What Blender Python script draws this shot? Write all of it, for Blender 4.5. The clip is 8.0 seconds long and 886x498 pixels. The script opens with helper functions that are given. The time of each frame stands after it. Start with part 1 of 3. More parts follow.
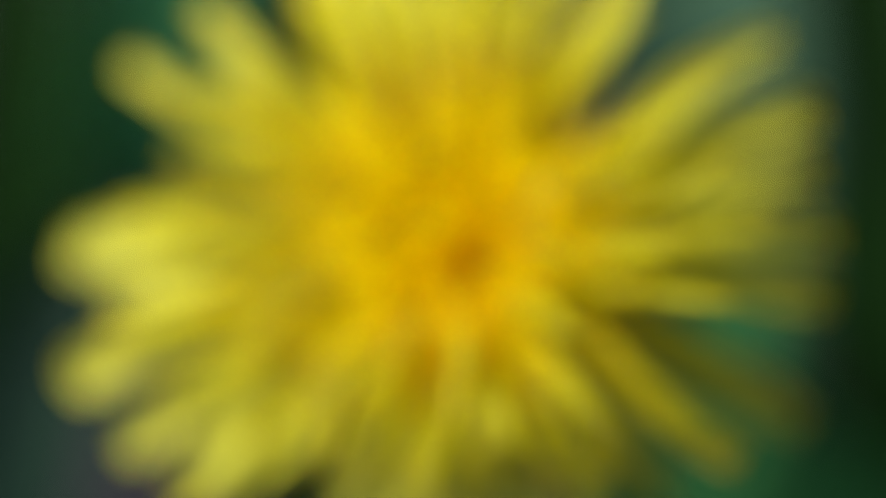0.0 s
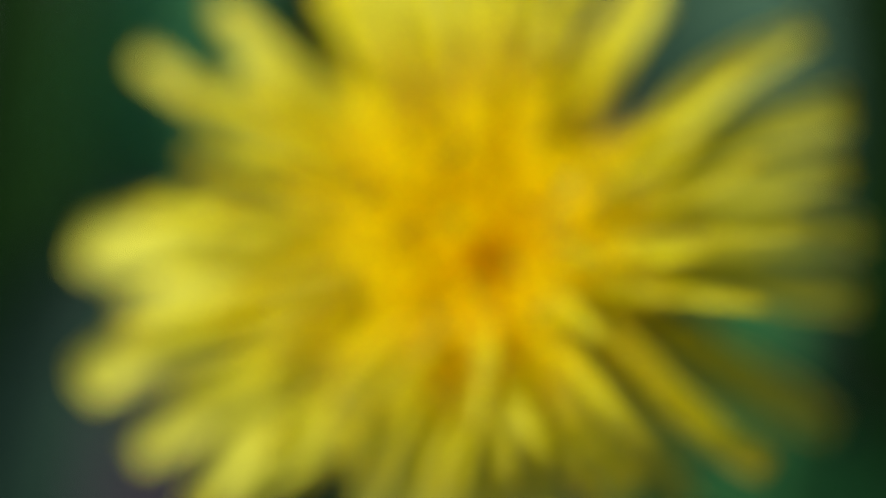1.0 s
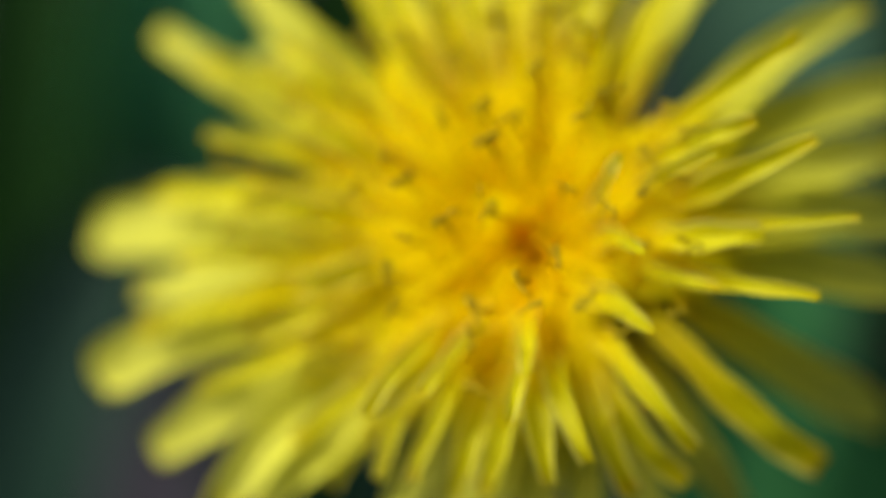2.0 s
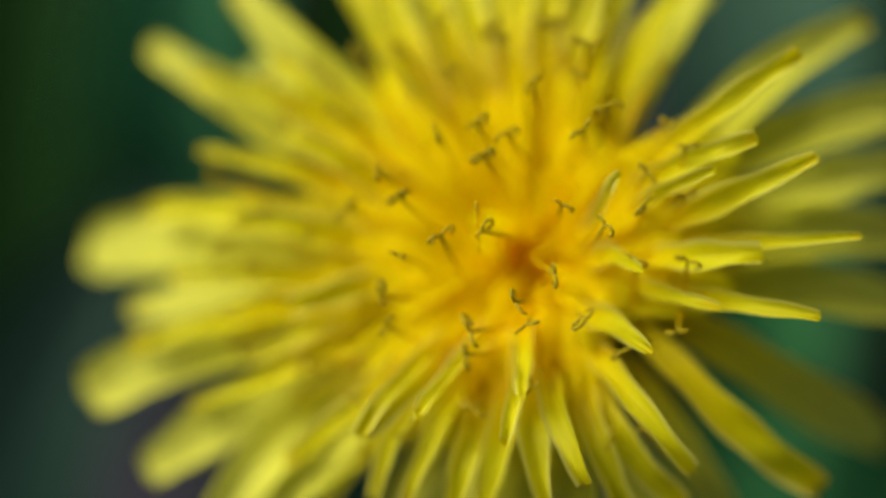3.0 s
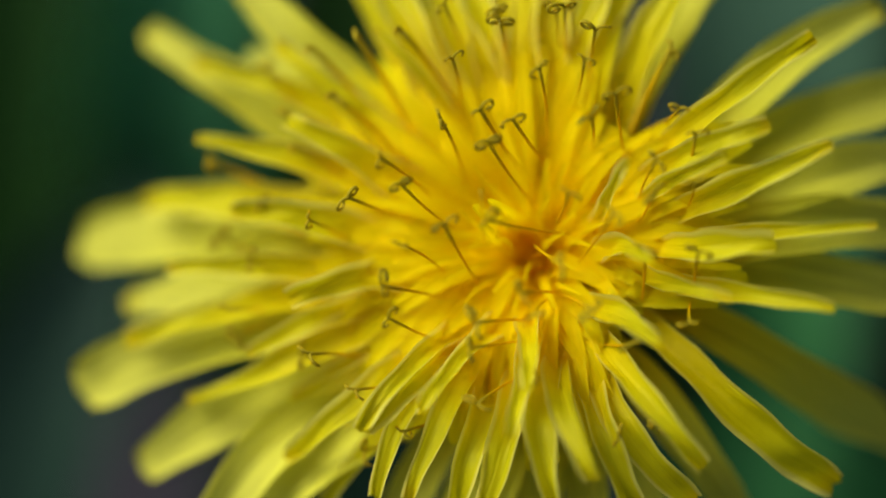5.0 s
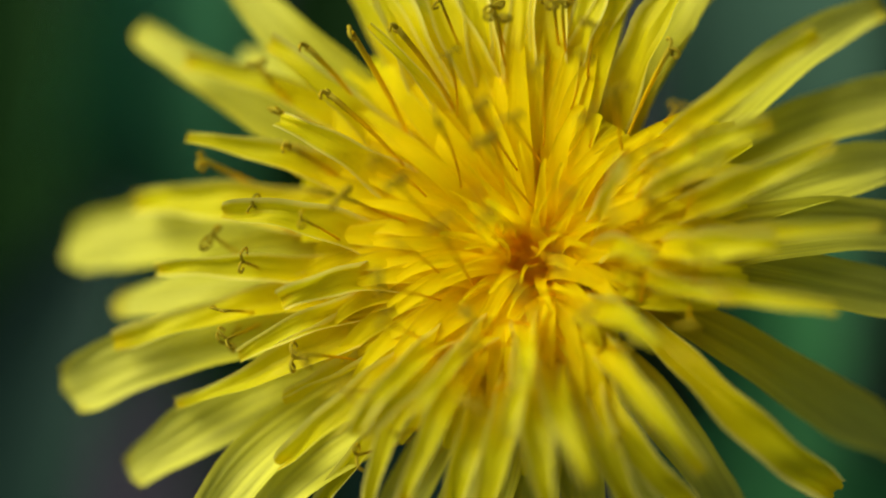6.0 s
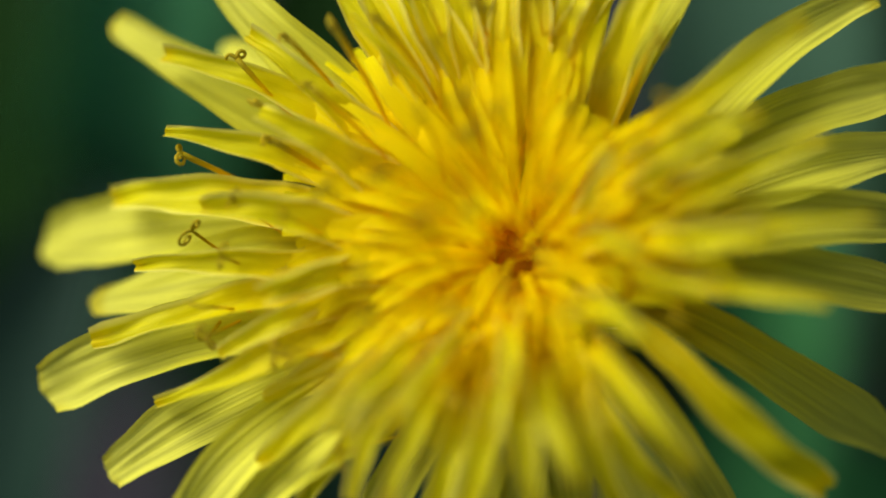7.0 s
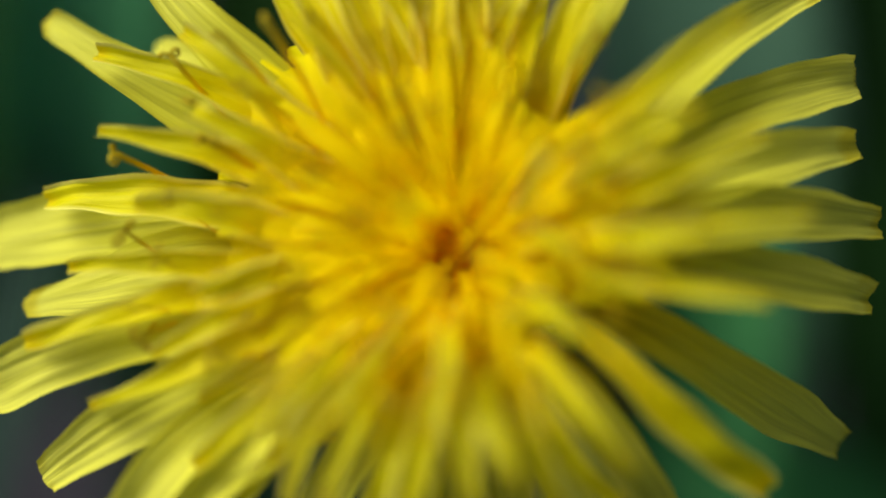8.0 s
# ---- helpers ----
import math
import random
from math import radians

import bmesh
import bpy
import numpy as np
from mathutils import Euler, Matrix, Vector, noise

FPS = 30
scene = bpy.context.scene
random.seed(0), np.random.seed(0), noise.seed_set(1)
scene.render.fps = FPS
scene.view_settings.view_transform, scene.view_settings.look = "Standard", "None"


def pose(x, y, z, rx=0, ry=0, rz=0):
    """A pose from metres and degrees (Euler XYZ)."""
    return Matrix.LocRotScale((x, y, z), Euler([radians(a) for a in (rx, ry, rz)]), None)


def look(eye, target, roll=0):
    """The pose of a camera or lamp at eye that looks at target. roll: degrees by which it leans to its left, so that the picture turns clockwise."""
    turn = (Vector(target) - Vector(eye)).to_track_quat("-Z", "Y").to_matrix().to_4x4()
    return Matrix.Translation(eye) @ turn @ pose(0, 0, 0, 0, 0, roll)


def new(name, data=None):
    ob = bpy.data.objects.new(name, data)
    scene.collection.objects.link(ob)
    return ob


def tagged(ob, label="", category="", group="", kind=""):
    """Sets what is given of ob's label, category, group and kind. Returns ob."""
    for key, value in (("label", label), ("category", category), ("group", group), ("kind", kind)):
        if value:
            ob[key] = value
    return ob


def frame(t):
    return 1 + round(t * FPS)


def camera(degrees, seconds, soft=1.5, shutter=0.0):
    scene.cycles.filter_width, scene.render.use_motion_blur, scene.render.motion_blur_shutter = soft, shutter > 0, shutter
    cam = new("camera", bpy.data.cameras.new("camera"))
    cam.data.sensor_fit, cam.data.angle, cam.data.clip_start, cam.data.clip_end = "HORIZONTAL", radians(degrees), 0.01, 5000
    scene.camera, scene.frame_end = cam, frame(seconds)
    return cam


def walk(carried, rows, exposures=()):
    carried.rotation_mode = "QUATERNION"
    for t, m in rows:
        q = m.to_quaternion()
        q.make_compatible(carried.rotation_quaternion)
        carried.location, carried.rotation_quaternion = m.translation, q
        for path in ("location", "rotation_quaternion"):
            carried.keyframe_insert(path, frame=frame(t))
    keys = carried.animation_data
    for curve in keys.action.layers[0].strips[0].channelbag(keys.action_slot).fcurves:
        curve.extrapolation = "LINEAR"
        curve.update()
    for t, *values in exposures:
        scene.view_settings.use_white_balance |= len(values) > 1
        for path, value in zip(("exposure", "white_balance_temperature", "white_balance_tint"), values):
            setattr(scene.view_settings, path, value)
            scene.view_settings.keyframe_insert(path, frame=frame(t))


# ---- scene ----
# The place: one dandelion head in the open, bent a little to the eye; its own axes
# (right, up in view, towards the eye) in millimetres are turned into the world by STAND.
MM = 0.001
STAND = pose(0, 0, 0.115, 40, 0, 0)


def eye(x, y, z, rx, ry, rz):
    return STAND @ pose(x, y, z, rx, ry, rz)


# ---- camera ----
cam = camera(13.4, 8.0, soft=1.9)
cam.data.dof.use_dof = True
cam.data.dof.focus_distance = 0.2006
cam.data.dof.aperture_fstop = 6.8
walk(cam, [
    (0, eye(0.00561, -0.00271, 0.22351, 0.579, 0.612, -0.396)),
    (0.5, eye(0.00405, -0.00189, 0.21967, 0.126, 0.263, -0.215)),
    (1, eye(0.00227, -0.00066, 0.21806, 0.090, 0.123, -0.248)),
    (1.5, eye(-0.00058, 0.00112, 0.21309, -0.692, -0.290, -0.101)),
    (1.7, eye(-0.00042, 0.00096, 0.20975, -0.541, 0.012, -0.210)),
    (2.8, eye(0.00060, 0.00110, 0.20390, -0.460, 0.070, -0.250)),
    (3, eye(0.00048, 0.00175, 0.20363, -0.513, 0.128, -0.048)),
    (3.5, eye(0.00011, 0.00157, 0.20139, -0.415, -0.150, -0.132)),
    (4, eye(-0.00155, 0.00112, 0.20036, -0.015, 0.085, -0.062)),
    (4.5, eye(-0.00000, 0.00000, 0.20000, 0.000, -0.000, -0.000)),
    (4.7, eye(0.00020, 0.00034, 0.19882, -0.252, 0.094, -0.015)),
    (5.8, eye(-0.00038, -0.00208, 0.19556, 0.558, -0.073, 0.137)),
    (6, eye(-0.00056, -0.00286, 0.19438, 0.648, -0.183, 0.210)),
    (6.5, eye(-0.00082, -0.00292, 0.19245, 0.586, -0.288, 0.160)),
    (7, eye(0.00009, -0.00327, 0.19054, 0.693, -0.249, -0.020)),
    (7.5, eye(0.00157, -0.00359, 0.18995, 0.541, -0.550, -0.486)),
    (8, eye(0.00128, -0.00346, 0.18823, 0.749, -0.856, -0.316)),
], exposures=((0, 0.28), (1.7, 0.28), (3.0, 0.14), (4.0, 0.0), (4.7, 0.06), (5.8, 0.04), (7.0, 0.16), (8.0, 0.16)))

# ---- light ----
SUN_FROM = STAND.to_3x3() @ Vector((-0.66, 0.60, 0.52))
world = bpy.data.worlds.new("sky")
scene.world = world
world.use_nodes = True
wn, wl = world.node_tree.nodes, world.node_tree.links
sky = wn.new("ShaderNodeTexSky")
sky.sky_type = "NISHITA"
sky.sun_disc = False
sky.sun_elevation = math.asin(SUN_FROM.normalized().z)
sky.sun_rotation = math.atan2(SUN_FROM.x, SUN_FROM.y)
sky.dust_density = 3.0
wl.new(sky.outputs[0], wn["Background"].inputs[0])
wn["Background"].inputs[1].default_value = 0.05
sun = new("sun", bpy.data.lights.new("sun", "SUN"))
sun.data.energy = 4.0
sun.data.angle = radians(45)
sun.data.color = (1.0, 0.97, 0.87)
sun.matrix_world = look(SUN_FROM, (0, 0, 0))
scene.cycles.max_bounces, scene.cycles.diffuse_bounces = 20, 14


# ---- materials ----
def material(name):
    m = bpy.data.materials.new(name)
    m.use_nodes = True
    m.node_tree.nodes.clear()
    return m, m.node_tree.nodes, m.node_tree.links


def ramp(nodes, stops):
    r = nodes.new("ShaderNodeValToRGB")
    while len(r.color_ramp.elements) < len(stops):
        r.color_ramp.elements.new(0.5)
    for e, (p, c) in zip(r.color_ramp.elements, stops):
        e.position, e.color = p, (*c, 1)
    return r


def math_node(nodes, links, op, a, b):
    n = nodes.new("ShaderNodeMath")
    n.operation = op
    for i, v in enumerate((a, b)):
        if isinstance(v, (int, float)):
            n.inputs[i].default_value = v
        else:
            links.new(v, n.inputs[i])
    return n.outputs[0]


def mix_node(nodes, links, kind, fac, a, b):
    n = nodes.new("ShaderNodeMix")
    n.data_type, n.blend_type = "RGBA", kind
    for i, v in ((0, fac), (6, a), (7, b)):
        if isinstance(v, (int, float)):
            n.inputs[i].default_value = v
        elif isinstance(v, tuple):
            n.inputs[i].default_value = (*v, 1)
        else:
            links.new(v, n.inputs[i])
    return n.outputs[2]


def noise_node(nodes, links, scale, detail=3, vector=None):
    n = nodes.new("ShaderNodeTexNoise")
    n.inputs["Scale"].default_value = scale
    n.inputs["Detail"].default_value = detail
    if vector is not None:
        links.new(vector, n.inputs["Vector"])
    return n.outputs["Fac"]


def leafy(name, stops, veins, through_part, rough, vein_bump=0.5, across=11.0, spread=0.16, gloss=0.25, edge=0.0, grain=0.0):
    """A thin plant blade: pigment along its length (UV y), fine veins across it (UV x), light passing through."""
    m, n, l = material(name)
    out = n.new("ShaderNodeOutputMaterial")
    uv = n.new("ShaderNodeUVMap")
    sep = n.new("ShaderNodeSeparateXYZ")
    l.new(uv.outputs[0], sep.inputs[0])
    info = n.new("ShaderNodeObjectInfo")
    coord = n.new("ShaderNodeTexCoord")
    blot = noise_node(n, l, 260.0, 3, coord.outputs["Object"])
    along = math_node(n, l, "ADD", sep.outputs[1], math_node(n, l, "MULTIPLY", math_node(n, l, "SUBTRACT", blot, 0.5), 0.25))
    base = ramp(n, stops)
    l.new(along, base.inputs[0])
    # long fine fibres: noise stretched along the blade
    stretch = n.new("ShaderNodeMapping")
    stretch.inputs["Scale"].default_value = (across, 0.9, 1)
    l.new(uv.outputs[0], stretch.inputs[0])
    shift = n.new("ShaderNodeCombineXYZ")
    l.new(math_node(n, l, "MULTIPLY", info.outputs["Random"], 37.0), shift.inputs[1])
    l.new(shift.outputs[0], stretch.inputs["Location"])
    fibre = noise_node(n, l, 2.0, 4, stretch.outputs[0])
    lines = math_node(n, l, "MULTIPLY", math_node(n, l, "SINE", math_node(n, l, "MULTIPLY", sep.outputs[0], across * 2.9), 0), 0.5)
    relief = math_node(n, l, "ADD", math_node(n, l, "MULTIPLY", fibre, 1.0), math_node(n, l, "MULTIPLY", lines, 0.10))
    skin_grain = noise_node(n, l, 1900.0, 3, coord.outputs["Object"])
    relief = math_node(n, l, "ADD", relief, math_node(n, l, "MULTIPLY", skin_grain, grain))
    tone = ramp(n, [(0.25, (1 - veins,) * 3), (0.62, (1.0,) * 3)])
    l.new(relief, tone.inputs[0])
    col = mix_node(n, l, "MULTIPLY", 1.0, base.outputs[0], tone.outputs[0])
    if edge:
        # the sheen on the blade's thin margins, put into the colour as a paler rim
        off = math_node(n, l, "ABSOLUTE", math_node(n, l, "SUBTRACT", sep.outputs[0], 0.5), 0)
        rim = ramp(n, [(0.37, (0, 0, 0)), (0.48, (edge,) * 3)])
        l.new(math_node(n, l, "ADD", off, math_node(n, l, "MULTIPLY", math_node(n, l, "SUBTRACT", sep.outputs[1], 0.8), 0.12)), rim.inputs[0])
        col = mix_node(n, l, "MIX", rim.outputs[0], col, (0.94, 0.90, 0.26))
    hue = n.new("ShaderNodeHueSaturation")
    l.new(col, hue.inputs["Color"])
    l.new(math_node(n, l, "ADD", math_node(n, l, "MULTIPLY", info.outputs["Random"], spread), 1 - spread / 2), hue.inputs["Value"])
    bump = n.new("ShaderNodeBump")
    bump.inputs["Strength"].default_value = vein_bump
    bump.inputs["Distance"].default_value = 0.0002
    l.new(relief, bump.inputs["Height"])
    bsdf = n.new("ShaderNodeBsdfPrincipled")
    bsdf.inputs["Roughness"].default_value = rough
    bsdf.inputs["Specular IOR Level"].default_value = gloss
    l.new(hue.outputs[0], bsdf.inputs["Base Color"])
    l.new(bump.outputs[0], bsdf.inputs["Normal"])
    trans = n.new("ShaderNodeBsdfTranslucent")
    l.new(hue.outputs[0], trans.inputs[0])
    l.new(bump.outputs[0], trans.inputs["Normal"])
    mix = n.new("ShaderNodeMixShader")
    mix.inputs[0].default_value = through_part
    l.new(bsdf.outputs[0], mix.inputs[1])
    l.new(trans.outputs[0], mix.inputs[2])
    l.new(mix.outputs[0], out.inputs[0])
    return m


def solid(name, low, high, scale, rough, bump_height=0.0005):
    m, n, l = material(name)
    out = n.new("ShaderNodeOutputMaterial")
    coord = n.new("ShaderNodeTexCoord")
    f = noise_node(n, l, scale, 6, coord.outputs["Object"])
    g = noise_node(n, l, scale * 7, 3, coord.outputs["Object"])
    h = math_node(n, l, "ADD", math_node(n, l, "MULTIPLY", f, 0.7), math_node(n, l, "MULTIPLY", g, 0.3))
    r = ramp(n, [(0.3, low), (0.7, high)])
    l.new(h, r.inputs[0])
    bump = n.new("ShaderNodeBump")
    bump.inputs["Distance"].default_value = bump_height
    l.new(h, bump.inputs["Height"])
    bsdf = n.new("ShaderNodeBsdfPrincipled")
    bsdf.inputs["Roughness"].default_value = rough
    l.new(r.outputs[0], bsdf.inputs["Base Color"])
    l.new(bump.outputs[0], bsdf.inputs["Normal"])
    l.new(bsdf.outputs[0], out.inputs[0])
    return m


PETAL = leafy("petal", [(0.0, (0.97, 0.79, 0.0)), (0.5, (0.96, 0.79, 0.0)), (0.70, (0.84, 0.74, 0.0)), (0.8, (0.76, 0.71, 0.004)), (0.96, (0.76, 0.70, 0.004)), (1.0, (0.80, 0.66, 0.0))],
              0.14, 0.46, 0.5, 0.5, across=6.0, gloss=0.2, edge=0.75, grain=0.35)
YOUNG = leafy("young_petal", [(0.0, (0.98, 0.82, 0.0)), (0.6, (0.98, 0.82, 0.0)), (1.0, (0.97, 0.83, 0.001))],
              0.05, 0.58, 0.6, 0.2, gloss=0.04, spread=0.07)
INNER = leafy("inner_petal", [(0.0, (0.98, 0.82, 0.0)), (0.5, (0.98, 0.83, 0.0)), (0.75, (0.96, 0.83, 0.0)), (1.0, (0.92, 0.84, 0.003))],
              0.08, 0.55, 0.6, 0.3, gloss=0.05, edge=0.08, spread=0.08)
OUTER = leafy("outer_petal", [(0.0, (0.90, 0.62, 0.0)), (0.3, (0.84, 0.70, 0.01)), (0.55, (0.80, 0.78, 0.05)), (0.96, (0.80, 0.79, 0.10)), (1.0, (0.70, 0.63, 0.04))],
              0.34, 0.32, 0.5, 0.7, across=7.0, gloss=0.12)
STYLE = leafy("style", [(0.0, (0.97, 0.68, 0.0)), (0.40, (0.96, 0.67, 0.0)), (0.51, (0.74, 0.55, 0.005)), (0.58, (0.56, 0.45, 0.02)), (1.0, (0.52, 0.43, 0.03))], 0.15, 0.38, 0.6, across=3.0, gloss=0.1)
BRACT = leafy("bract", [(0.0, (0.06, 0.13, 0.03)), (1.0, (0.04, 0.09, 0.03))], 0.3, 0.1, 0.5)
LEAF = leafy("leaf", [(0.0, (0.115, 0.446, 0.182)), (1.0, (0.108, 0.405, 0.169))], 0.3, 0.25, 0.6, across=5.0, gloss=0.15)
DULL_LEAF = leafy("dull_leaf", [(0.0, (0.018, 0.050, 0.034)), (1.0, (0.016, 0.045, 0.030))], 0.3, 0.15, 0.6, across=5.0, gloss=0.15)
GREEN_LEAF = leafy("green_leaf", [(0.0, (0.046, 0.215, 0.066)), (1.0, (0.043, 0.200, 0.060))], 0.3, 0.25, 0.6, across=5.0, gloss=0.12)
SLATE_LEAF = leafy("slate_leaf", [(0.0, (0.070, 0.160, 0.099)), (1.0, (0.064, 0.147, 0.091))], 0.3, 0.15, 0.6, across=5.0, gloss=0.15)
# leaf with the shade it stands in put into a darker base colour
SHADED_LEAF = leafy("shaded_leaf", [(0.0, (0.013, 0.050, 0.008)), (1.0, (0.011, 0.042, 0.007))], 0.3, 0.2, 0.7, across=5.0, gloss=0.08)
PAPPUS = solid("pappus", (0.6, 0.6, 0.6), (0.75, 0.75, 0.74), 900, 0.7)
RECEPTACLE = solid("receptacle", (0.80, 0.50, 0.005), (0.9, 0.6, 0.01), 900, 0.9)
STALK = solid("stalk", (0.10, 0.13, 0.06), (0.16, 0.14, 0.09), 300, 0.5)
SOIL = solid("soil", (0.008, 0.007, 0.012), (0.022, 0.019, 0.030), 60, 0.95, 0.004)


# ---- helpers of this scene ----
def part(name, bm, material_used, parent, label=""):
    me = bpy.data.meshes.new(name)
    bm.to_mesh(me)
    bm.free()
    me.materials.append(material_used)
    for p in me.polygons:
        p.use_smooth = True
    ob = new(name, me)
    ob.parent = parent
    return tagged(ob, label)


def smooth(a, b, x):
    x = min(1.0, max(0.0, (x - a) / (b - a)))
    return x * x * (3 - 2 * x)


def bezier(p, t):
    p = list(p)
    while len(p) > 1:
        p = [a.lerp(b, t) for a, b in zip(p, p[1:])]
    return p[0]


def blade(spine, up, width, cup, thick, cols=10, rows=18, twist=0.0, teeth=0.0, ruffle=0.0, phase=0.0, tip_round=0.0, rib=0.010, roll=0.09, fold=0.0, hem=0.0, crinkle=0.0):
    """A strap along a curve: spine(v) in metres, width(v), cup: how deep its channel is, as a share of its width;
    two skins and their rims."""
    bm = bmesh.new()
    layer = bm.loops.layers.uv.new("UVMap")
    skins = ([], [])
    steps = [1 - (1 - j / rows) ** 1.3 for j in range(rows + 1)]
    for j, v in enumerate(steps):
        c = spine(v)
        d = (spine(min(1, v + 0.02)) - spine(max(0, v - 0.02))).normalized()
        side = d.cross(up).normalized()
        top = side.cross(d).normalized()
        turn = Matrix.Rotation(twist * v, 3, d)
        side, top = turn @ side, turn @ top
        w = width(v)
        for k in ((0, 1) if thick else (0,)):
            line = []
            for i in range(cols + 1):
                u = i / cols * 2 - 1
                dip = (1 - fold) * (u * u - 0.3) + fold * (abs(u) - 0.45)
                lift = cup(v) * w * dip + roll * w * u ** 6 * smooth(0.4, 0.7, v)
                if hem * u > 0:
                    lift += abs(hem) * w * u * u * math.sin(math.pi * smooth(0.3, 1.0, v))
                ridge = rib * w * math.cos(u * 4 * math.pi) * (0.5 + 0.5 * math.sin(phase * 3 + v * 5) ** 2) * smooth(0.25, 0.5, v)
                wave = ruffle * w * math.sin(phase + v * 9 + u * 1.3) * u * u
                wave += crinkle * w * math.sin(phase * 2 + v * 25 + u * 3.5) * math.sin(phase * 7 + v * 11 - u * 2) * smooth(0.35, 0.7, v) * (1 + 1.5 * smooth(0.84, 1.0, v))
                uneven = 1 + 0.14 * math.sin(phase * 5 + v * 6 + (2.1 if u > 0 else 0)) + 0.7 * crinkle * math.sin(phase * 9 + v * 31 + (1.3 if u > 0 else 0))
                p = c + side * (u * uneven * w / 2) + top * (lift + ridge + wave - k * thick)
                p -= d * (tip_round * w * u * u * smooth(0.8, 1.0, v))
                if j == rows:
                    p += d * teeth * w * (0.5 if i % 2 else -0.5) * (1 - 0.5 * abs(u))
                line.append(bm.verts.new(p))
            skins[k].append(line)

    def face(vs, uvs):
        f = bm.faces.new(vs)
        for lp, q in zip(f.loops, uvs):
            lp[layer].uv = q

    for j in range(rows):
        v0, v1 = steps[j], steps[j + 1]
        for i in range(cols):
            uvs = [(i / cols, v0), ((i + 1) / cols, v0), ((i + 1) / cols, v1), (i / cols, v1)]
            a = skins[0]
            face((a[j][i], a[j][i + 1], a[j + 1][i + 1], a[j + 1][i]), uvs)
            if thick:
                b = skins[1]
                face((b[j + 1][i], b[j + 1][i + 1], b[j][i + 1], b[j][i]), uvs[::-1])
        if thick:
            for i, u in ((0, 0.0), (cols, 1.0)):
                q = (skins[0][j][i], skins[0][j + 1][i], skins[1][j + 1][i], skins[1][j][i])
                face(q if i == 0 else q[::-1], [(u, v0)] * 4)
    if thick:
        for i in range(cols):
            face((skins[0][rows][i], skins[0][rows][i + 1], skins[1][rows][i + 1], skins[1][rows][i]), [(i / cols, 1.0)] * 4)
    return bm


def even(points, n=60):
    """A curve of control points, run through at an even pace."""
    line = [bezier(points, k / n) for k in range(n + 1)]
    way = [0.0]
    for a, b in zip(line, line[1:]):
        way.append(way[-1] + (b - a).length)

    def at(v):
        d = v * way[-1]
        k = min(n - 1, max(0, sum(1 for w in way[1:] if w < d)))
        return line[k].lerp(line[k + 1], (d - way[k]) / (way[k + 1] - way[k]))
    return at


def tube(bm, layer, points, radius, v0, v1, sides=6):
    rings = []
    n = len(points)
    ref = Vector((0.31, 0.87, 0.38))
    for j, p in enumerate(points):
        d = (points[min(n - 1, j + 1)] - points[max(0, j - 1)]).normalized()
        a = d.cross(ref).normalized()
        b = d.cross(a)
        r = radius(j / (n - 1))
        rings.append([bm.verts.new(p + (a * math.cos(t) + b * math.sin(t)) * r) for t in (k * 2 * math.pi / sides for k in range(sides))])
    for j in range(n - 1):
        for k in range(sides):
            f = bm.faces.new((rings[j][k], rings[j][(k + 1) % sides], rings[j + 1][(k + 1) % sides], rings[j + 1][k]))
            for lp, (kk, jj) in zip(f.loops, ((k, j), (k + 1, j), (k + 1, j + 1), (k, j + 1))):
                lp[layer].uv = (kk / sides, v0 + (v1 - v0) * jj / (n - 1))
    bm.faces.new(rings[-1])
    bm.faces.new(rings[0][::-1])


# ---- dandelion ----
AXIS = Vector((-0.19, 0.19, 0.963)).normalized()
CORE = Vector((5.8, -1.7, -13.8))          # the middle of the receptacle, mm
dandelion = tagged(new("dandelion"), "fully open yellow dandelion head with curled olive styles on its stalk", "flower")
dandelion.location = (0.012, 0.075, 0)


def place(v):
    """From the flower's millimetres to metres from the foot of its stalk."""
    return STAND @ (v * MM) - Vector((0.012, 0.075, 0))


UP = STAND.to_3x3() @ AXIS
dice = random.Random(5)


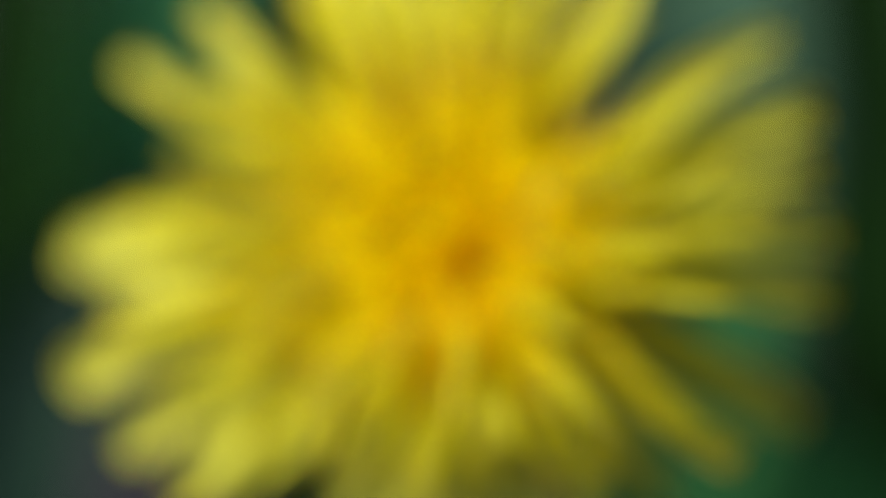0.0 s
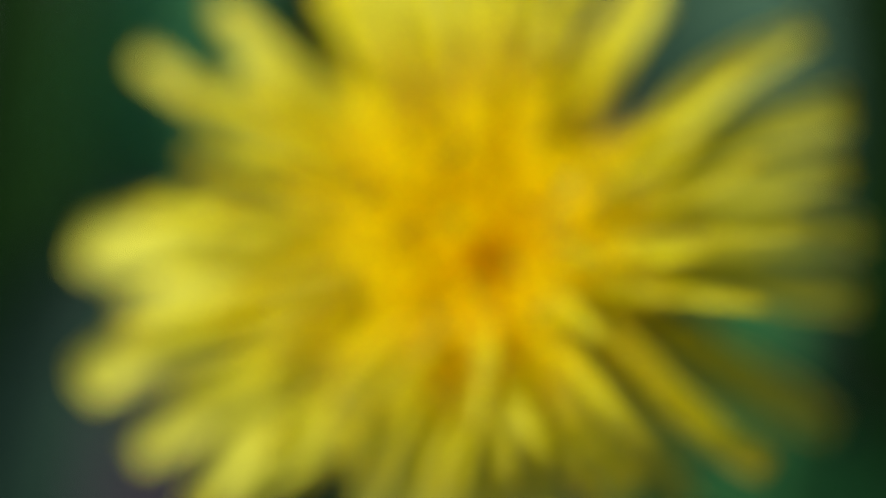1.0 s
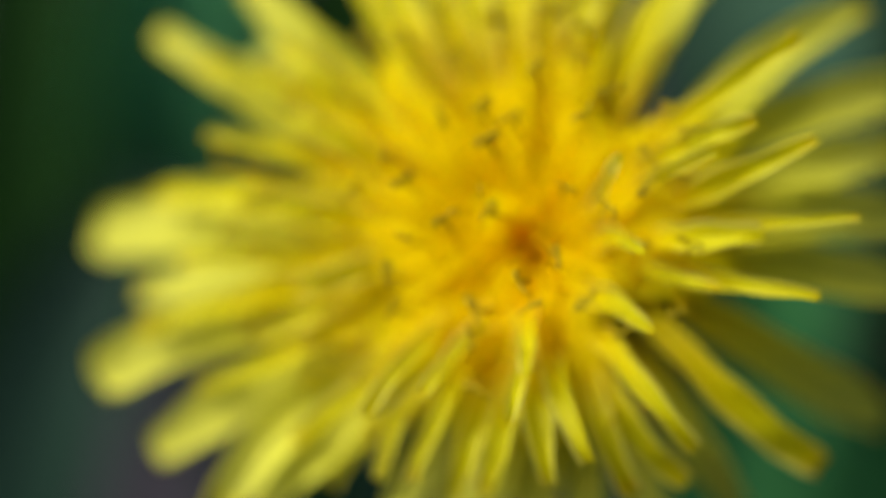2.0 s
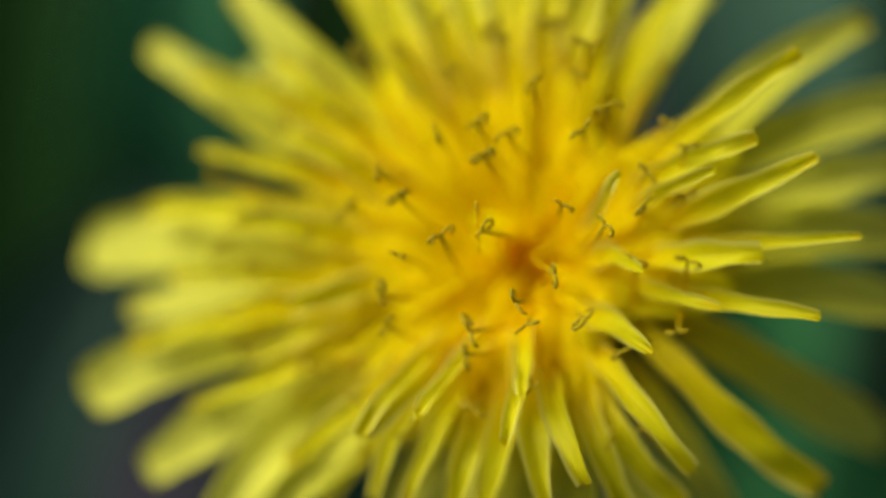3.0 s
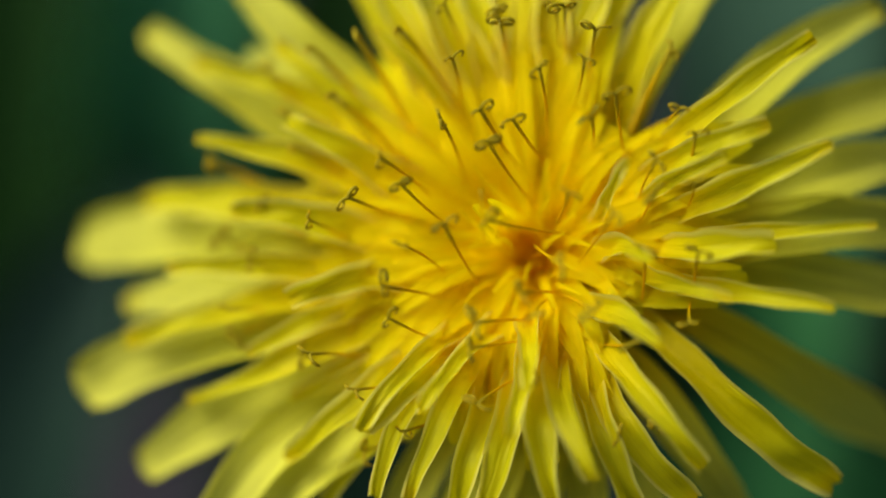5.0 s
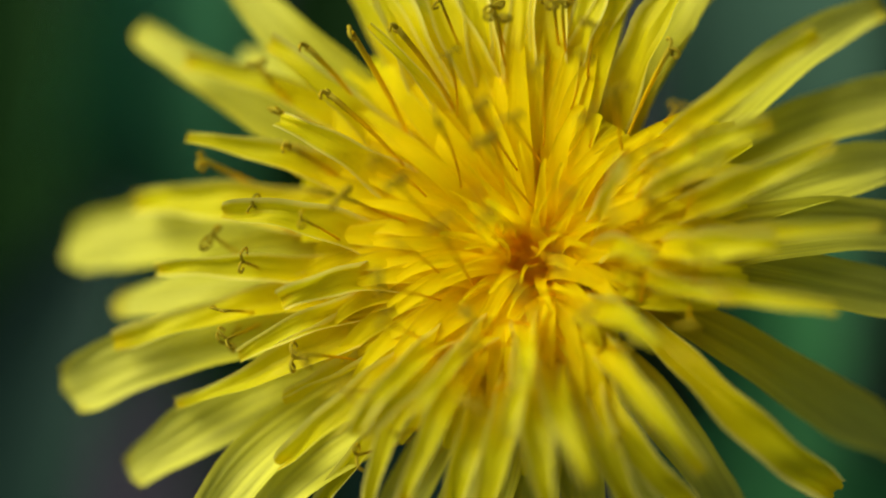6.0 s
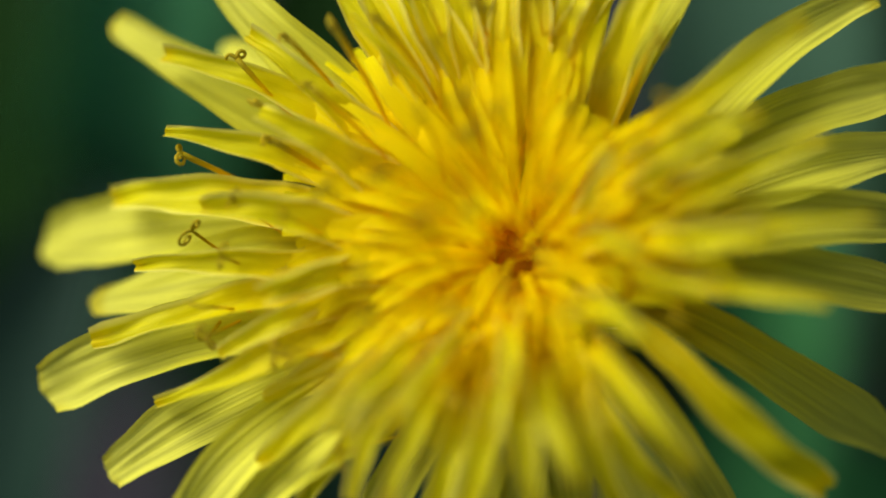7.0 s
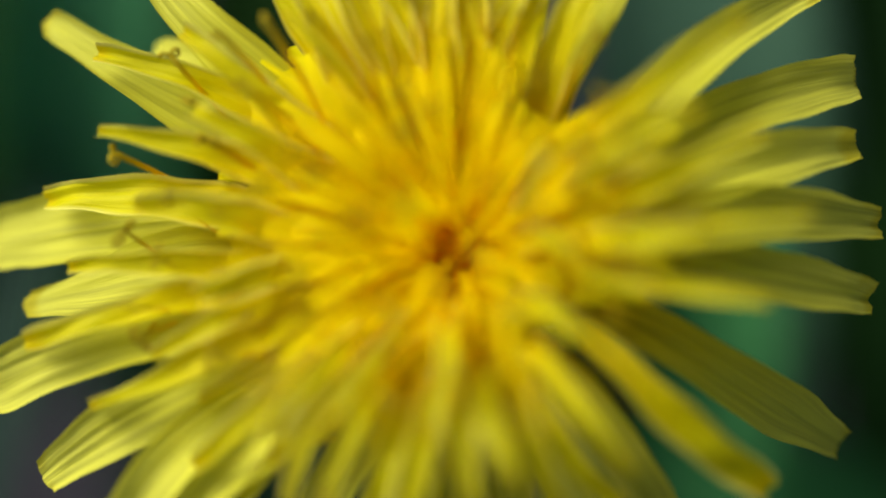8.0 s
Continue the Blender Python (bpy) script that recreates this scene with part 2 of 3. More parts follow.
def floret(x, y, z, wide, foot=2.6, lift=6.0, droop=0.0, cup=0.32, skin=None, twist=0.0, curl=0.0, point=0.3, broad=0.5, bow=0.0, stray=1.0, fold=None, blunt=None):
    """One strap floret from the receptacle to its tip at x, y, z: foot is the distance of its base from the axis,
    lift how high its tube rises, droop how far it arches over, curl how much its tip turns up,
    broad where the strap is full wide, point how much it narrows to its toothed end, blunt how round that end is,
    bow how far it bends sideways, stray how much of that is left to chance, fold how sharply it is creased along its middle."""
    skin = skin or PETAL
    tip = Vector((x, y, z))
    flat = (tip - CORE) - AXIS * (tip - CORE).dot(AXIS)
    out = flat.normalized()
    base = CORE + out * foot - AXIS * (foot * foot * 0.06)
    rise = base + AXIS * lift + out * lift * 0.25 * min(1.0, foot / 2.2) ** 2
    far = tip - (tip - rise) * 0.42 + AXIS * droop
    path = even([place(p) for p in (base, rise, far, tip)])
    phase = dice.uniform(0, 6)
    point = min(0.6 if point < 0.6 else 0.86, max(0.05, point + dice.uniform(-0.12, 0.16)))
    bend = (dice.uniform(-0.8, 0.8) * stray + bow) * MM
    wag = dice.uniform(-0.5, 0.5) * MM
    pucker = dice.uniform(0.10, 0.34) * MM
    crease, hem = dice.uniform(0.0, 0.8), dice.uniform(-0.22, 0.22)
    if fold is not None:
        crease, hem = fold, hem * 0.3
    sway = 15
    if skin in (YOUNG, INNER):
        hem, sway = hem * 0.3, 7
    side = (STAND.to_3x3() @ out.cross(AXIS)).normalized()
    if skin is PETAL and not curl:
        curl = dice.uniform(-0.7, 0.7)

    def spine(v):
        p = path(v) + side * bend * math.sin(v * math.pi) + side * wag * math.sin(v * 2 * math.pi) + UP * pucker * math.sin(phase * 2 + v * 7) * smooth(0.3, 0.5, v)
        if curl:
            p += UP * curl * MM * smooth(0.72, 1.0, v) ** 2
        return p

    def width(v):
        return wide * MM * (0.3 + 0.7 * smooth(0.02, broad, v)) * (1 - point * smooth(0.5 if point > 0.4 else 0.72, 0.98, v)) * (1 - 0.16 * smooth(0.95, 1.0, v)) * (1 + 0.06 * math.sin(phase * 4 + v * 11))

    big = skin is OUTER
    bm = blade(spine, UP, width, lambda v: cup * (1.3 - 0.5 * smooth(0.2, 0.6, v) + 0.6 * smooth(0.86, 1, v)), 0.0,
               twist=radians(twist + dice.uniform(-sway, sway) * (0.5 if big else 1)), teeth={OUTER: 0.05, PETAL: 0.08, INNER: 0.04, YOUNG: 0.0}[skin], ruffle=0.03 if skin is YOUNG else 0.12, phase=phase,
               tip_round=blunt or 0.25, roll=0.2 if skin is PETAL else 0.05, cols=20 if big else 12, rows=26, rib=0.022 if big else dice.uniform(0.004, 0.024), fold=crease, hem=hem, crinkle={YOUNG: 0.0, INNER: 0.02, OUTER: 0.03, PETAL: 0.12}[skin])
    return part("ray_floret", bm, skin, dandelion)


def style_mesh(seed, length=8.0, rolled=True, girth=1.0):
    """A thin stalk whose two branches roll back into coils; its fork stands at the origin, the stalk goes down -z."""
    d = random.Random(seed)
    bm = bmesh.new()
    layer = bm.loops.layers.uv.new("UVMap")
    lean = d.uniform(-0.5, 0.5)
    stalk = [Vector((lean * MM * (k / 9) ** 2 * 1.2, 0.2 * MM * math.sin(k / 3), -length * MM * k / 9)) for k in range(10)][::-1]
    tube(bm, layer, stalk, lambda v: (0.06 + 0.06 * v) * MM * girth, 0.0, 0.6)
    for s in (-1, 1) if rolled else ():
        turns, size = d.choice((0.45, 0.75, 0.95, 1.2, 1.4)) + d.uniform(-0.1, 0.1), d.uniform(0.36, 0.68) * (0.75 if girth > 1 else 1.0)
        drop, slant = d.uniform(-0.15, 0.35), d.uniform(-0.5, 0.5)
        points = []
        for k in range(23):
            t = k / 22
            a = math.pi - t * turns * 2 * math.pi
            r = size * MM * (1 - 0.62 * t ** 0.7)
            points.append(Vector((s * (size * MM + r * math.cos(a)), slant * MM * t, drop * MM * min(1, 4 * t) + r * math.sin(a) * 0.9)))
        tube(bm, layer, points, lambda v: (0.112 - 0.034 * v) * MM * (1.3 if girth > 1 else 1.0) * (1 + 0.13 * math.sin(v * 61 + seed)), 0.6, 1.0)
        for k in range(20):
            p = points[d.randrange(3, 23)] + Vector((d.uniform(-1, 1), d.uniform(-1, 1), d.uniform(-1, 1))).normalized() * 0.09 * MM
            bmesh.ops.create_icosphere(bm, subdivisions=1, radius=d.uniform(0.034, 0.055) * MM, matrix=Matrix.Translation(p))
    me = bpy.data.meshes.new("style")
    bm.to_mesh(me)
    bm.free()
    me.materials.append(STYLE)
    for p in me.polygons:
        p.use_smooth = True
    return me


STYLE_MESHES = [style_mesh(8, 7.0, girth=1.7), style_mesh(9, 8.0, girth=1.7), style_mesh(10, 3.6, False)] + [style_mesh(k) for k in range(11, 29)]


def style(x, y, z, way=None, lean=40, spin=0.0, kind=None):
    """A style with its fork at x, y, z. lean: degrees by which its stalk leans from the line towards the eye; way: where the stalk
    runs from the fork, in degrees clockwise from the right (by itself: down towards the core); the coils spread sideways, turned by spin."""
    tip = Vector((x, y, z))
    lean = radians(lean + dice.uniform(-6, 6))
    if way is None:
        to = (CORE - tip).xy.normalized() + Vector((0.1, -0.5))
        way = math.degrees(math.atan2(-to.y, to.x))
    way = radians(way + dice.uniform(-6, 6))
    stalk = Vector((-math.cos(way) * math.sin(lean), math.sin(way) * math.sin(lean), math.cos(lean)))
    z_axis = (STAND.to_3x3() @ stalk).normalized()
    x_axis = (STAND.to_3x3() @ Vector((0, 0, 1)).cross(stalk)).normalized()
    y_axis = z_axis.cross(x_axis)
    m = Matrix((x_axis, y_axis, z_axis)).transposed().to_4x4()
    ob = new("style", STYLE_MESHES[kind if kind is not None else dice.randrange(3, 21)])
    ob.parent = dandelion
    ob.matrix_basis = Matrix.Translation(place(tip)) @ m @ Matrix.Rotation(radians(spin + dice.uniform(-25, 25)), 4, "Z") @ Matrix.Scale(dice.uniform(0.74, 0.94), 4)
    return ob

# outer florets, the lowest ring
floret(-17.2, 11.7, -17.0, 3.90, droop=4.0, foot=4.2, lift=5.0, skin=OUTER, cup=0.1, point=0.48, blunt=0.5, bow=-0.4)
floret(-11.4, 10.4, -18.0, 3.18, droop=4.0, foot=4.2, lift=5.0, skin=OUTER, cup=0.1, point=0.48, blunt=0.5)
floret(-12.0, 15.1, -14.0, 3.42, droop=4.0, foot=4.2, lift=5.0, skin=OUTER, cup=0.1, point=0.48, blunt=0.5)
floret(-21.4, -0.8, -19.0, 4.60, droop=4.0, foot=4.2, lift=5.0, skin=OUTER, cup=0.06, point=0.36, blunt=0.6, bow=2.3, broad=0.75)
floret(-18.4, -3.7, -15.5, 4.30, droop=4.0, foot=4.2, lift=5.0, skin=OUTER, cup=0.08, point=0.4, blunt=0.5, fold=0.2)
floret(-20.7, -8.4, -13.0, 3.45, droop=4.5, foot=4.2, lift=6.0, skin=OUTER, cup=0.1, point=0.16, blunt=0.3, twist=-16)
floret(-17.0, -13.1, -12.8, 3.28, droop=4.5, foot=4.2, lift=6.0, skin=OUTER, cup=0.1, point=0.24, blunt=0.3, twist=-16)
floret(-13.5, -16.3, -8.0, 2.70, droop=1.0, foot=4.2, lift=6.0, skin=OUTER, cup=0.25, point=0.34, twist=-16)
floret(-10.9, -16.2, -10.0, 3.26, droop=4.5, foot=4.2, lift=6.0, skin=OUTER, cup=0.1, point=0.34, twist=-16)
floret(-3.7, -17.3, -9.0, 2.54, droop=2, foot=4.2, lift=3.0, skin=OUTER, cup=0.1, point=0.24)
floret(-0.9, -17.6, -8.0, 2.88, droop=2, foot=4.2, lift=3.0, skin=OUTER, cup=0.1, point=0.24)
floret(2.2, -17.3, -7.5, 2.88, droop=2, foot=4.2, lift=3.0, skin=OUTER, cup=0.1, point=0.24)
floret(5.2, -17.9, -8.0, 2.88, droop=2, foot=4.2, lift=3.0, skin=OUTER, cup=0.1, point=0.24)
floret(8.5, -17.6, -8.0, 2.88, droop=2, foot=4.2, lift=3.0, skin=OUTER, cup=0.1, point=0.24)
floret(12.1, -17.2, -8.0, 2.40, droop=2, foot=4.2, lift=3.0, skin=OUTER, cup=0.1, point=0.24)
floret(17.0, -16.5, -12.0, 2.40, droop=5.0, foot=4.2, lift=7.5, skin=OUTER, cup=0.3, point=0.24, fold=0.9)
floret(25.8, -11.6, -15.0, 2.90, droop=5.0, foot=4.2, lift=7.5, skin=OUTER, cup=0.3, point=0.24, bow=-0.4, fold=0.9)
floret(27.1, -3.7, -11.5, 2.87, droop=5.0, foot=4.2, lift=7.5, skin=OUTER, cup=0.3, point=0.24, fold=0.9)
floret(27.6, 0.4, -11.5, 3.05, droop=5.0, foot=4.2, lift=7.5, skin=OUTER, cup=0.3, point=0.24, fold=0.9)
floret(26.4, 4.4, -11.0, 2.58, droop=4.0, foot=4.2, lift=6.0, skin=OUTER, cup=0.3, point=0.24, fold=0.9)
floret(26.6, 8.1, -13.0, 3.11, droop=4.0, foot=4.2, lift=6.0, skin=OUTER, cup=0.3, point=0.10, fold=0.9)
floret(24.2, 12.9, -12.0, 2.65, droop=4.0, foot=4.2, lift=6.0, skin=OUTER, cup=0.3, point=0.24, bow=0.1, fold=0.9)
floret(15.3, 14.8, -12.0, 2.57, droop=4.0, foot=4.2, lift=6.0, skin=OUTER, cup=0.1, point=0.24)
floret(15.3, 17.6, -11.0, 2.71, droop=3.0, foot=4.2, lift=6.0, skin=OUTER, cup=0.1, point=0.24)
floret(10.9, 18.4, -13.0, 2.71, droop=3.0, foot=4.2, lift=6.0, skin=OUTER, cup=0.1, point=0.24)
floret(7.0, 19.1, -14.0, 2.72, droop=3.0, foot=4.2, lift=6.0, skin=OUTER, cup=0.1, point=0.24)
floret(2.9, 18.8, -14.0, 2.72, droop=3.0, foot=4.2, lift=6.0, skin=OUTER, cup=0.1, point=0.24)
floret(-0.8, 18.8, -14.0, 2.72, droop=3.0, foot=4.2, lift=6.0, skin=OUTER, cup=0.1, point=0.24)
floret(-4.5, 18.5, -14.0, 2.72, droop=3.0, foot=4.2, lift=6.0, skin=OUTER, cup=0.1, point=0.24)
floret(-5.6, 17.2, -14.0, 2.02, droop=3.0, foot=4.2, lift=6.0, skin=OUTER, cup=0.1, point=0.24)
# middle florets
floret(-13.9, 5.4, -9.8, 2.05, droop=3.6, foot=3.0, lift=4.8, bow=0.5, point=0.46, fold=0.25)
floret(-9.5, 10.6, -9.8, 2.30, droop=3.6, foot=3.0, lift=4.8, point=0.46, fold=0.25)
floret(-14.2, 9.6, -13.0, 2.00, droop=3.6, foot=3.0, lift=4.8, bow=0.9, point=0.46, fold=0.25)
floret(-8.7, 6.3, -7.5, 2.27, droop=3.6, foot=3.0, lift=4.8, point=0.46, fold=0.25)
floret(-11.8, 1.3, -7.5, 2.20, droop=3.6, foot=3.0, lift=4.8, point=0.46, fold=0.25)
floret(-17.1, 2.0, -14.5, 2.6, droop=3.6, foot=3.0, lift=4.8, point=0.5, fold=0.1, cup=0.1, blunt=0.22)
floret(-15.5, -1.7, -9.8, 1.74, droop=3.6, foot=3.0, lift=4.8, point=0.46, fold=0.25)
floret(-17.8, -5.8, -9.8, 2.30, droop=3.1, foot=3.0, lift=4.8, point=0.46, fold=0.25)
floret(-14.3, -9.1, -9.8, 2.00, droop=3.6, foot=3.0, lift=8.0, point=0.46, fold=0.25)
floret(-11.0, -6.3, -7.0, 1.68, droop=3.6, foot=3.0, lift=4.8, point=0.46, fold=0.25)
floret(-8.8, -12.1, -6.5, 2.19, droop=4.1, foot=3.0, lift=8.0, point=0.46, fold=0.25)
floret(-3.9, 11.3, -7.0, 1.07, droop=2.6, foot=3.0, lift=4.8, point=0.46)
floret(-6.5, -14.8, -8.5, 1.26, droop=3.6, foot=3.0, lift=8.0, point=0.46)
floret(-4.6, -10.3, -1.5, 1.47, droop=4.1, foot=3.0, lift=8.0, point=0.46)
floret(-2.0, -14.1, -3.0, 1.61, droop=4.1, foot=3.0, lift=8.0)
floret(-3.8, -14.0, -4.0, 1.49, droop=3.6, foot=3.0, lift=8.0, point=0.46)
floret(-8.5, -3.6, -6.0, 2.29, droop=3.6, foot=3.0, lift=4.8, point=0.46, fold=0.25)
floret(5.5, -13.9, 0.0, 1.78, droop=4.1, foot=3.0, lift=8.0)
floret(7.8, -12.8, 0.8, 1.46, droop=4.1, foot=3.0, lift=8.0)
floret(13.4, -12.0, 0.5, 1.40, droop=4.1, foot=3.0, lift=8.0, point=0.24)
floret(13.2, -14.2, -3.0, 1.70, droop=4.1, foot=3.0, lift=8.0, point=0.24)
floret(10.3, -14.9, -2.5, 1.55, droop=4.1, foot=3.0, lift=8.0, point=0.24)
floret(2.0, -14.9, -3.5, 1.68, droop=4.1, foot=3.0, lift=8.0)
floret(0.2, -15.3, -4.0, 1.68, droop=4.1, foot=3.0, lift=8.0)
floret(14.9, -3.3, 1.2, 1.39, droop=3.1, foot=3.0, lift=6.5, point=0.34, broad=0.78)
floret(20.4, -3.9, 0.8, 1.46, droop=3.1, foot=3.0, lift=6.5, point=0.34, broad=0.78)
floret(22.6, 0.6, 0.6, 1.23, droop=3.1, foot=3.0, lift=6.5, point=0.34, broad=0.78)
floret(17.2, -0.3, 1.0, 1.56, droop=3.1, foot=3.0, lift=6.5, point=0.34, broad=0.78)
floret(14.7, 4.2, 0.8, 0.95, droop=2.6, foot=3.0, lift=6.5, point=0.34, broad=0.78)
floret(17.0, 5.9, 0.3, 1.40, droop=3.1, foot=3.0, lift=6.5, point=0.34, broad=0.78)
floret(20.3, 4.8, 0.3, 1.46, droop=3.1, foot=3.0, lift=6.5, point=0.34, broad=0.78)
floret(19.4, 10.7, -0.8, 1.46, droop=3.1, foot=3.0, lift=6.5, bow=0.1, point=0.34, broad=0.78)
floret(21.1, -13.3, -5.6, 2.25, droop=4.6, foot=3.0, lift=8.0, point=0.24, broad=0.8)
floret(14.6, 15.5, -7.5, 1.87, droop=3.5, foot=3.0, lift=5.0, cup=0.07)
floret(11.3, 16.5, -10.7, 1.87, droop=5.0, foot=3.0, lift=6.5, cup=0.07)
floret(9.5, 15.7, -9.7, 1.72, droop=5.0, foot=3.0, lift=6.5, cup=0.07)
floret(7.2, 17.1, -10.7, 1.87, droop=5.0, foot=3.0, lift=6.5, cup=0.07)
floret(5.0, 16.6, -9.7, 1.86, droop=5.0, foot=3.0, lift=6.5, cup=0.07)
floret(3.0, 17.1, -10.7, 1.87, droop=5.0, foot=3.0, lift=6.5, cup=0.07)
floret(0.9, 16.7, -10.2, 1.87, droop=5.0, foot=3.0, lift=6.5, cup=0.07)
floret(-1.5, 17.1, -10.7, 1.87, droop=5.0, foot=3.0, lift=6.5, cup=0.07)
floret(-3.6, 16.4, -10.7, 1.87, droop=5.0, foot=3.0, lift=6.5, cup=0.07)
floret(-5.3, 15.8, -11.2, 1.88, droop=5.0, foot=3.0, lift=6.5, cup=0.07, point=0.46)
floret(-5.8, 15.6, -12.2, 1.74, droop=2.6, foot=3.0, lift=4.8, cup=0.07, point=0.46)
# inner florets, standing highest
floret(3.4, -10.7, 1.0, 1.39, droop=2, curl=0.5, foot=1.8, lift=6.5)
floret(4.4, -8.0, 1.2, 1.44, droop=2, curl=0.5, foot=1.8, lift=6.5)
floret(11.2, -5.7, 1.4, 1.44, droop=1.5, curl=0.5, foot=1.8, lift=6.5, broad=0.78, point=0.3)
floret(10.7, -1.4, 1.5, 1.32, droop=1.5, curl=0.5, foot=1.8, lift=6.5, broad=0.78, point=0.3)
floret(9.7, 3.9, 0.6, 1.02, droop=1, curl=0.5, foot=1.8, lift=6.5, broad=0.78, point=0.3)
floret(-1.3, -9.1, 0.0, 1.33, droop=2, curl=0.5, foot=1.8, lift=6.5)
# folded and hanging florets
floret(-8.5, -8.7, -7.5, 1.02, droop=1.5, foot=2.4, lift=6, cup=0.5, twist=70)
floret(-9.0, -13.5, -9.0, 1.21, droop=1.5, foot=2.4, lift=6, cup=0.5, twist=60)
floret(-4.3, -10.3, -1.0, 1.02, droop=1.5, foot=2.4, lift=6, cup=0.5, twist=-70)
floret(-1.5, -9.3, 0.0, 0.90, droop=1.5, foot=2.4, lift=6, cup=0.5, twist=80)
# styles
style(-0.3, 6.2, -1.5, way=70, lean=32, spin=65)
style(1.8, 6.7, -1.0, way=60, lean=32)
style(2.2, 5.0, -0.5, way=52, lean=32)
style(3.5, 6.2, -1.0, way=55, lean=32)
style(4.9, 8.9, -1.0, way=82, lean=32)
style(7.3, 9.4, -1.5, way=85, lean=32)
style(8.9, 7.5, -0.5, way=82, lean=32)
style(7.6, 6.3, 0.0, way=80, lean=9)
style(-3.4, 4.1, -0.5, way=30, lean=32)
style(-2.4, 2.8, -0.5, way=42, lean=32)
style(-5.2, 2.1, -3.0, way=20, lean=32)
style(-7.3, 0.9, -4.0, way=20, lean=32)
style(-0.1, 0.6, 0.3, way=60, lean=32)
style(-2.4, -0.4, 0.0, way=32, lean=26, spin=61)
style(-3.3, -2.6, -0.5, way=15, lean=26, spin=45)
style(-3.0, -4.3, -1.0, way=25, lean=26, spin=11)
style(-7.2, -6.2, -3.0, lean=26, spin=56)
style(-4.8, -8.1, -2.0, lean=26, spin=55)
style(1.6, -4.5, 0.6, way=-5, lean=26, spin=16)
style(1.3, -5.8, 0.4, way=-5, lean=26, spin=29)
style(1.7, -8.7, -0.5, lean=26, spin=30)
style(2.2, 0.9, 0.6, way=10, lean=32)
style(6.4, 2.3, 0.8, way=90, lean=16)
style(8.7, 1.2, 1.2, way=115, lean=30)
style(6.0, -1.4, 1.4, way=220, lean=12, spin=69)
style(3.9, -2.9, 1.4, lean=12, spin=15)
style(4.5, -4.1, 1.4, lean=12, spin=86)
style(7.7, -3.8, 1.0, way=200, lean=9, spin=4)
style(4.8, -7.4, 0.8, way=-100, lean=26, spin=45)
style(11.0, 4.0, 0.0, way=110, lean=24)
style(13.1, 5.4, -0.5, way=95, lean=26)
style(12.3, 6.8, -1.0, lean=9)
style(13.0, 2.8, 0.4, way=90, lean=9)
style(10.9, 2.4, 0.6, way=120, lean=24, spin=70)
style(10.4, -0.7, 0.8, way=90, lean=22)
style(13.2, -0.8, 0.4, way=90, lean=22)
style(12.8, -4.5, 0.0, way=-85, lean=9, spin=24)
style(9.6, -5.6, 0.6, way=180, lean=9, spin=85)
style(9.1, -10.4, -1.0, way=-110, lean=9, spin=49)
style(11.2, -10.0, -1.0, way=-120, lean=9, spin=89)
style(-2.2, -10.3, -2.0, lean=26, spin=20)
style(7.9, 11.0, -2.5, lean=32)
style(0.3, 9.5, -3.0, lean=32)
style(2.9, 11.6, -4.0, lean=32)
style(6.3, 12.3, -4.0, lean=32)
style(-12.9, 4.2, -9.8, way=22, kind=1, lean=50, spin=15)
style(-10.0, 9.3, -10.0, way=45, kind=0, lean=68, spin=20)
style(-8.9, 6.8, -8.0, way=25, kind=1, lean=68, spin=80)
style(-7.2, 10.2, -7.5, way=55, kind=0, lean=68, spin=85)
style(-12.3, 0.1, -9.0, way=40, lean=32)
style(-11.5, -5.6, -8.5, way=-60, lean=32)
style(-8.1, 4.9, -8.0, way=35, kind=0, lean=68, spin=80)
style(-6.0, 7.6, -6.0, way=42, kind=0, lean=68, spin=85)
style(-4.8, 10.8, -6.0, way=62, kind=1, lean=68, spin=85)
style(-2.4, 11.1, -5.5, way=52, kind=0, lean=68, spin=85)
style(-10.1, 1.7, -7.0, lean=32)
style(-10.6, -1.3, -7.0, lean=32)
style(-4.4, -11.5, -5.0, lean=32)
style(-11.7, -3.9, -6.5, way=10, lean=32, spin=70)
style(-11.4, -5.4, -6.8, way=-20, lean=32)
style(-7.8, -6.4, -6.0, lean=32)
style(12.0, 10.0, -5.0, way=122, kind=0, lean=68)
style(-0.1, 12.5, -5.0, lean=32)
style(2.7, 12.2, -5.0, lean=32)
style(5.9, 12.4, -5.0, lean=32)
style(1.8, 2.5, 0.8, way=88, lean=75, kind=2)

